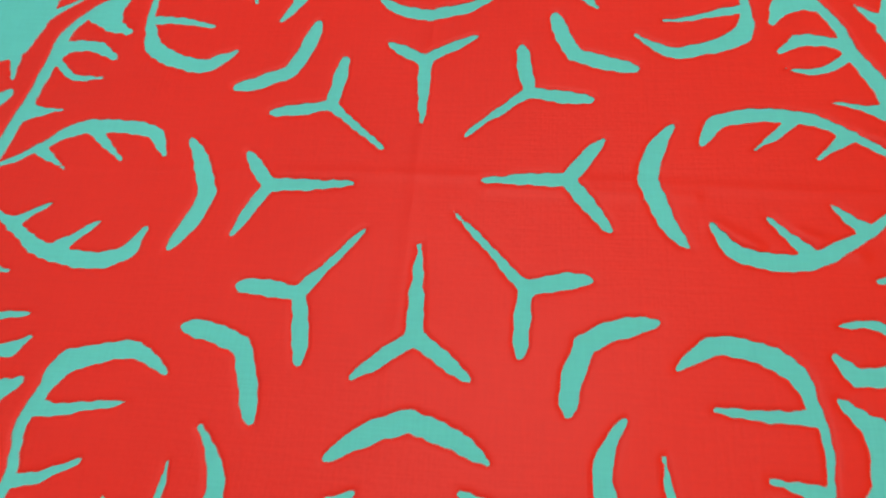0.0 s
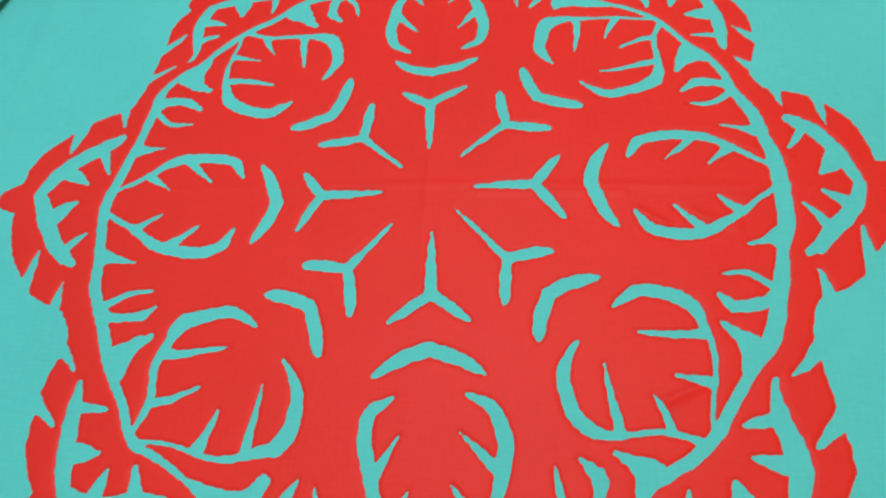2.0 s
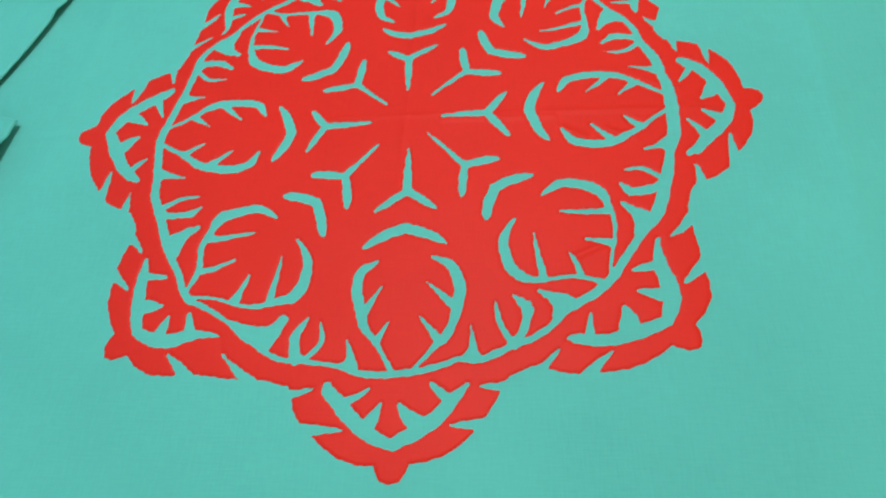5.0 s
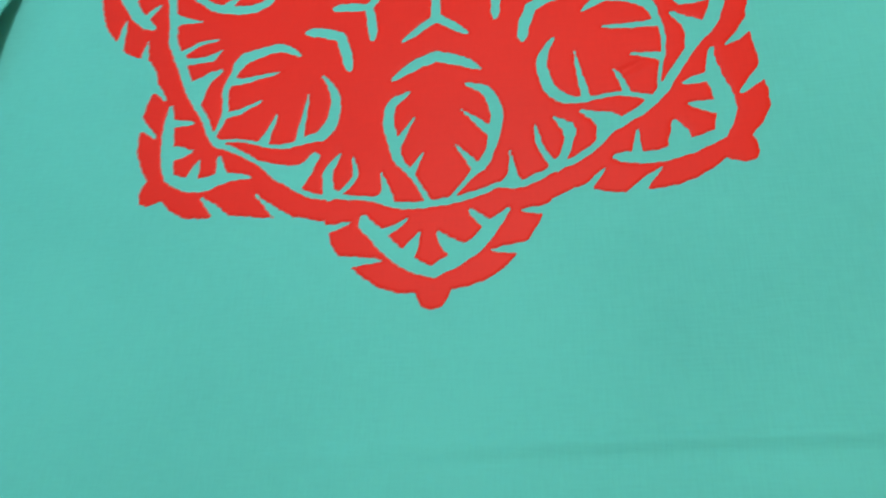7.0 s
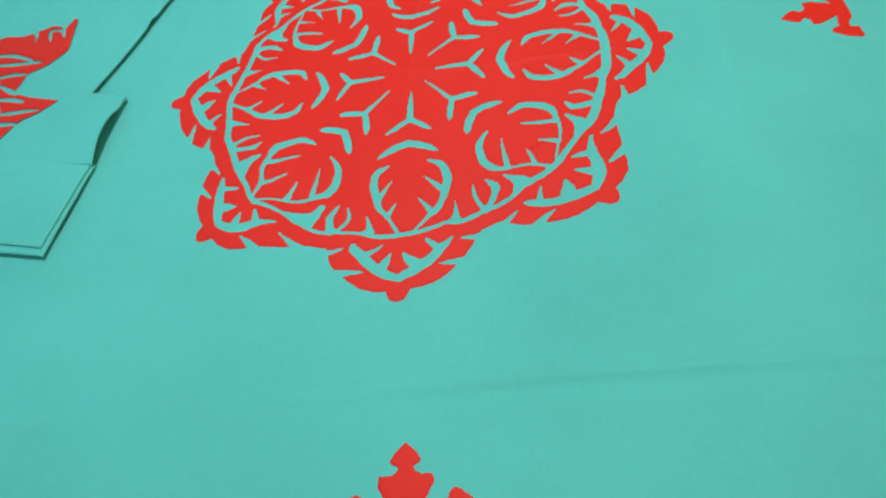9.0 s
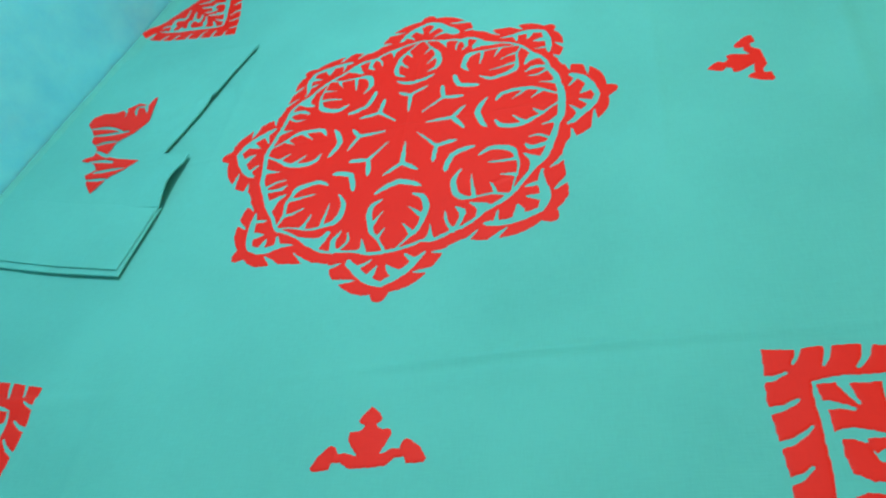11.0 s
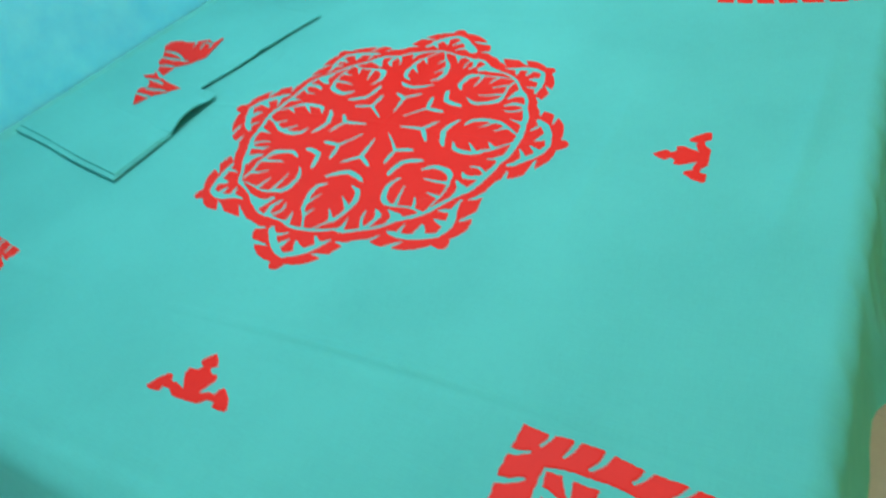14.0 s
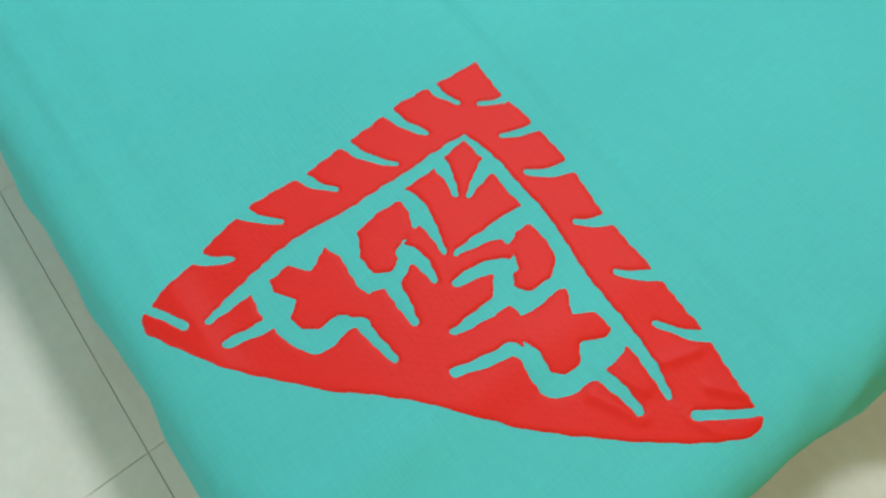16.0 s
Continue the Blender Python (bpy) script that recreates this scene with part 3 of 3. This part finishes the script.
# ---- room ----
FLOOR_X0, FLOOR_X1, FLOOR_Y0, FLOOR_Y1, HIGH = -2.029, 2.107, -3.716, 1.971, 3.1
floor = tagged(part("floor", box(FLOOR_X0, FLOOR_X1, FLOOR_Y0, FLOOR_Y1, -0.12, -0.004), GROUT), "glossy off-white marble-look tile floor with hairline grey joints", "floor", kind="structure")
ceiling = tagged(part("ceiling", box(FLOOR_X0, FLOOR_X1, FLOOR_Y0, FLOOR_Y1, HIGH, HIGH + 0.12), WHITE_PAINT), "plain white painted ceiling", "ceiling", kind="structure")
# the yellow east wall is out of view, added near the bed as a warm reflector
for label, name, b, mat in (("unseen side wall, coloured yellow to bounce warm light onto the sheet's right side", "bounce_wall_east", box(FLOOR_X1, FLOOR_X1 + 0.12, FLOOR_Y0, FLOOR_Y1, 0, HIGH), YELLOW_BOUNCE),
                            ("plain cream painted wall behind the bed's far side", "wall_north", box(FLOOR_X0, FLOOR_X1, FLOOR_Y1, FLOOR_Y1 + 0.12, 0, HIGH), CREAM_PAINT),
                            ("plain cream painted wall", "wall_corner", box(FLOOR_X0 - 0.12, FLOOR_X0, FLOOR_Y0, FLOOR_Y1, 0, HIGH), CREAM_PAINT),
                            ("plain cream painted wall", "wall_south", box(FLOOR_X0, FLOOR_X1, FLOOR_Y0 - 0.12, FLOOR_Y0, 0, HIGH), CREAM_PAINT)):
    tagged(part(name, b, mat), label, "wall", kind="structure")
# the blue wall runs askew past the bed's side
bm = bmesh.new()
ys = (FLOOR_Y0, 0.955)
low = [bm.verts.new((wall_x(y) - t, y, 0)) for y, t in ((ys[0], 0), (ys[1], 0), (ys[1], 0.14), (ys[0], 0.14))]
top = [bm.verts.new((v.co.x, v.co.y, HIGH)) for v in low]
bm.faces.new(low), bm.faces.new(top)
for i in range(4):
    bm.faces.new((low[i], low[(i + 1) % 4], top[(i + 1) % 4], top[i]))
bmesh.ops.recalc_face_normals(bm, faces=bm.faces)
tagged(part("wall_west", bm, BLUE_PAINT), "sky-blue glossy painted plaster wall along the bed", "wall", kind="structure")

# ---- bed ----
bed = thing("bed", "low divan bed under the spread sheet", "bed")
part("base", box(-1.0, 0.90, -0.86, 0.86, 0.06, 0.28, 0.01), DARK_WOOD, bed, "dark wooden bed base")
for fx in (-0.92, 0.82):
    for fy in (-0.78, 0.78):
        part("leg", box(fx - 0.04, fx + 0.04, fy - 0.04, fy + 0.04, 0, 0.06, 0.004), DARK_WOOD, bed)
bm = bmesh.new()
xs0 = [(wall_x(-0.88) + 0.03, -0.88), (0.94, -0.88), (0.94, 0.87), (wall_x(0.87) + 0.03, 0.87)]
lo, hi = [bm.verts.new((x, y, 0.28)) for x, y in xs0], [bm.verts.new((x, y, TOP - 0.012)) for x, y in xs0]
bm.faces.new(lo[::-1]), bm.faces.new(hi)
for i in range(4):
    bm.faces.new((lo[i], lo[(i + 1) % 4], hi[(i + 1) % 4], hi[i]))
bmesh.ops.bevel(bm, geom=list(bm.edges), offset=0.03, segments=3, affect="EDGES")
tagged(part("mattress", bm, MATTRESS_CLOTH, smooth=True), "cream ticking mattress hidden under the sheet", "mattress")

# ---- the sheet with its sewn-on red cut-work ----
sheet = thing("bed_sheet", "teal cotton bed sheet with red cut-work, spread over the bed", "bed sheet", (0, 0, 0))
vs = np.linspace(FRONT_Y - SPREAD + 0.03, FAR_Y + SPREAD, 520)
us = np.linspace(0, 1, 470)
gy = np.repeat(vs[:, None], us.size, 1)
left = wall_x(np.clip(gy, FRONT_Y - 0.1, FAR_Y + 0.1)) + 0.006
gx = left + us[None, :] * (EDGE_X + SPREAD - 0.02 - left)
mesh_part("cloth", grid_mesh("cloth", drape(gx, gy)), TEAL, sheet)
lay = lambda x, y, lift: drape(x, y, lift)
mesh_part("medallion", cut_cloth("medallion", medallion, -0.47, 0.47, -0.47, 0.47, 0.0022, lay), RED, sheet, "red eight-pointed cut-work medallion of leaves in a ring")
for cx, cy, turn, wide, long in ((0.598, -0.59, -45, 1.0, 1.0), (-0.661, -0.58, -137.4, 1.12, 0.88), (-0.625, 0.577, 134.8, 0.87, 1.2), (0.614, 0.602, 46, 1.0, 1.0)):
    mesh_part("corner_motif", cut_cloth("corner_motif", corner_motif(cx, cy, turn, wide, long, turn == -45), cx - 0.40 * (cx < 0) - 0.05, cx + 0.40 * (cx > 0) + 0.05, cy - 0.40 * (cy < 0) - 0.05, cy + 0.40 * (cy > 0) + 0.05, 0.0022, lay), RED, sheet, "red cut-work triangle with toothed edges")
for cx, cy, turn, wide, long in ((0.037, -0.649, -86, 1.0, 1.0), (0.615, 0.023, 6.4, 0.8, 1.06), (0.0, 0.65, 92, 0.95, 1.0)):
    mesh_part("sprig_motif", cut_cloth("sprig_motif", sprig_motif(cx, cy, turn, wide, long), cx - 0.13, cx + 0.13, cy - 0.13, cy + 0.13, 0.002, lay), RED, sheet, "small red cut-work sprig")


# ---- folded pillow cover lying on the sheet by the wall ----
def folded(name, corners, base, thick, parent, lift=None, label=""):
    """A layer of folded cloth between four corners: soft rims, slightly wavering edges."""
    t = 0.5 - 0.5 * np.cos(np.linspace(0, np.pi, 46))
    u, v = np.meshgrid(t, t)
    (ax, ay), (bx, by), (cx, cy), (dx, dy) = corners
    x = (1 - u) * (1 - v) * ax + u * (1 - v) * bx + u * v * cx + (1 - u) * v * dx
    y = (1 - u) * (1 - v) * ay + u * (1 - v) * by + u * v * cy + (1 - u) * v * dy
    x, y = x + 0.0022 * np.sin(19 * y + 3 * x), y + 0.002 * np.sin(16 * x + 5 * y)
    rim = np.minimum(np.minimum(u, 1 - u) * 0.55, np.minimum(v, 1 - v) * 0.4)
    full = np.sqrt(1 - (1 - np.clip(rim / 0.005, 0, 1)) ** 2)
    mid = TOP + base + thick / 2 + 0.0006 * np.sin(14 * x) * np.sin(17 * y) + (0 if lift is None else lift(u, v, x, y))
    upper, lower = np.stack([x, y, mid + thick / 2 * full], -1), np.stack([x, y, mid - thick / 2 * full - 0.0002], -1)
    n = t.size
    i = np.arange(n * n).reshape(n, n)
    quads = np.stack([i[:-1, :-1], i[:-1, 1:], i[1:, 1:], i[1:, :-1]], -1).reshape(-1, 4)
    ring = np.concatenate([i[0, :-1], i[:-1, -1], i[-1, :0:-1], i[:0:-1, 0]])
    after = np.roll(ring, -1)
    skirt = np.stack([ring, ring + n * n, after + n * n, after], -1)
    me = bpy.data.meshes.new(name)
    me.from_pydata(np.concatenate([upper.reshape(-1, 3), lower.reshape(-1, 3)]).tolist(), [], np.concatenate([quads, quads[:, ::-1] + n * n, skirt]).tolist())
    return mesh_part(name, me, TEAL, parent, label)


COVER = 0.004
cover = thing("pillow_cover", "folded teal pillow cover with red cut-work, lying on the sheet", "pillow cover", (0, 0, 0))


def ridge(u, v, x, y):
    d = (y - 0.25) - 0.27 * (x + 0.60)
    return 0.007 * np.exp(-(d / 0.007) ** 2) * np.clip((x + 0.78) / 0.12, 0, 1) + 0.003 * np.exp(-(1 - u) / 0.05) * np.clip(v / 0.3, 0, 1)


def corner_lift(u, v, x, y):
    """The corner of the cover that was turned up and stands off the sheet."""
    return -0.003 + 0.007 * u + 0.015 * u ** 3 * np.sin(np.pi * np.clip(v * 1.2, 0, 1))


def sunk(u, v, x, y):
    """Towards the fold that runs to the wall the layers lie flatter."""
    return -0.0042 * np.clip((v - 0.7) / 0.3, 0, 1) ** 2


folded("back_panel", [(wall_x(-0.05) + 0.02, -0.05), (-0.712, -0.132), (-0.507, 0.47), (wall_x(0.56) + 0.02, 0.56)], COVER, 0.0045, cover, ridge)
folded("turned_flap", [(-0.80, -0.11), (-0.578, -0.14), (-0.562, 0.036), (-0.76, 0.085)], COVER + 0.002, 0.004, cover, corner_lift)
folded("under_fold", [(wall_x(-0.222) + 0.02, -0.222), (-0.599, -0.331), (-0.578, -0.135), (wall_x(-0.02) + 0.02, -0.018)], COVER + 0.0015, 0.0045, cover, sunk)
folded("upper_fold", [(wall_x(-0.205) + 0.025, -0.205), (-0.606, -0.316), (-0.582, -0.135), (wall_x(-0.02) + 0.025, -0.016)], COVER + 0.0062, 0.0045, cover, sunk)
mesh_part("leaf_motif", cut_cloth("leaf_motif", pillow_motif, -1.01, -0.70, -0.08, 0.34, 0.0022, lambda x, y, lift: np.stack([x, y, TOP + COVER + 0.0062 + lift], -1)), RED, cover, "red cut-work pair of toothed leaves")

# ---- beyond the far side of the bed ----
wardrobe = thing("wardrobe", "almost black wooden wardrobe standing past the bed", "wardrobe", (0, 0, 0))
part("body", box(-1.25, -0.573, 1.02, 1.5, 0.0, 1.9, 0.004), DARK_WOOD, wardrobe)
part("door", box(-1.245, -0.912, 1.0, 1.018, 0.08, 1.88, 0.003), DARK_WOOD, wardrobe)
part("door", box(-0.908, -0.576, 1.0, 1.018, 0.08, 1.88, 0.003), DARK_WOOD, wardrobe)
tagged(part("pillar", box(-0.66, -0.55, 1.05, 1.6, 0, HIGH, 0.004), CREAM_PAINT), "narrow cream painted door jamb", "jamb", kind="structure")
cupboard = thing("cupboard", "pale blue and white enamelled cupboard with dark edge trim", "cupboard", (0, 0, 0))
part("side_panel", box(-0.536, -0.225, 1.06, 1.56, 0, 1.7, 0.006), PALE_BLUE, cupboard)
part("front_panel", box(-0.222, 0.30, 1.06, 1.56, 0, 1.7, 0.006), PALE_WHITE, cupboard)
part("edge_trim", box(-0.549, -0.538, 1.05, 1.56, 0, 1.7, 0.003), DARK_TRIM, cupboard)

# ---- ceiling lamp ----
lamp = thing("ceiling_lamp", "flat round white ceiling light, switched on", "ceiling lamp", (0, 0, 0))
bm = bmesh.new()
bmesh.ops.create_cone(bm, cap_ends=True, segments=40, radius1=0.2, radius2=0.215, depth=0.05, matrix=pose(0.05, 0.35, 3.075))
part("frame", bm, WHITE_PAINT, lamp)
bm = bmesh.new()
bmesh.ops.create_cone(bm, cap_ends=True, segments=40, radius1=0.16, radius2=0.19, depth=0.03, matrix=pose(0.05, 0.35, 3.032))
part("diffuser", bm, LAMP_GLASS, lamp, "glowing white diffuser")

# ---- floor tiles ----
TILE_SIDE, JOINT_X, JOINT_Y = 0.517, 0.556, -0.097
bm = box(-TILE_SIDE / 2 + 0.0005, TILE_SIDE / 2 - 0.0005, -TILE_SIDE / 2 + 0.0005, TILE_SIDE / 2 - 0.0005, -0.0035, 0.0, 0.0004)
tile_mesh = bpy.data.meshes.new("tile")
bm.to_mesh(tile_mesh)
bm.free()
tile_mesh.materials.append(TILE)
for i in range(math.ceil((FLOOR_X0 - JOINT_X) / TILE_SIDE), math.floor((FLOOR_X1 - JOINT_X) / TILE_SIDE)):
    for j in range(math.ceil((FLOOR_Y0 - JOINT_Y) / TILE_SIDE), math.floor((FLOOR_Y1 - JOINT_Y) / TILE_SIDE)):
        t = new("tile", tile_mesh)
        t.parent = floor
        t.location = (JOINT_X + (i + 0.5) * TILE_SIDE, JOINT_Y + (j + 0.5) * TILE_SIDE, 0)
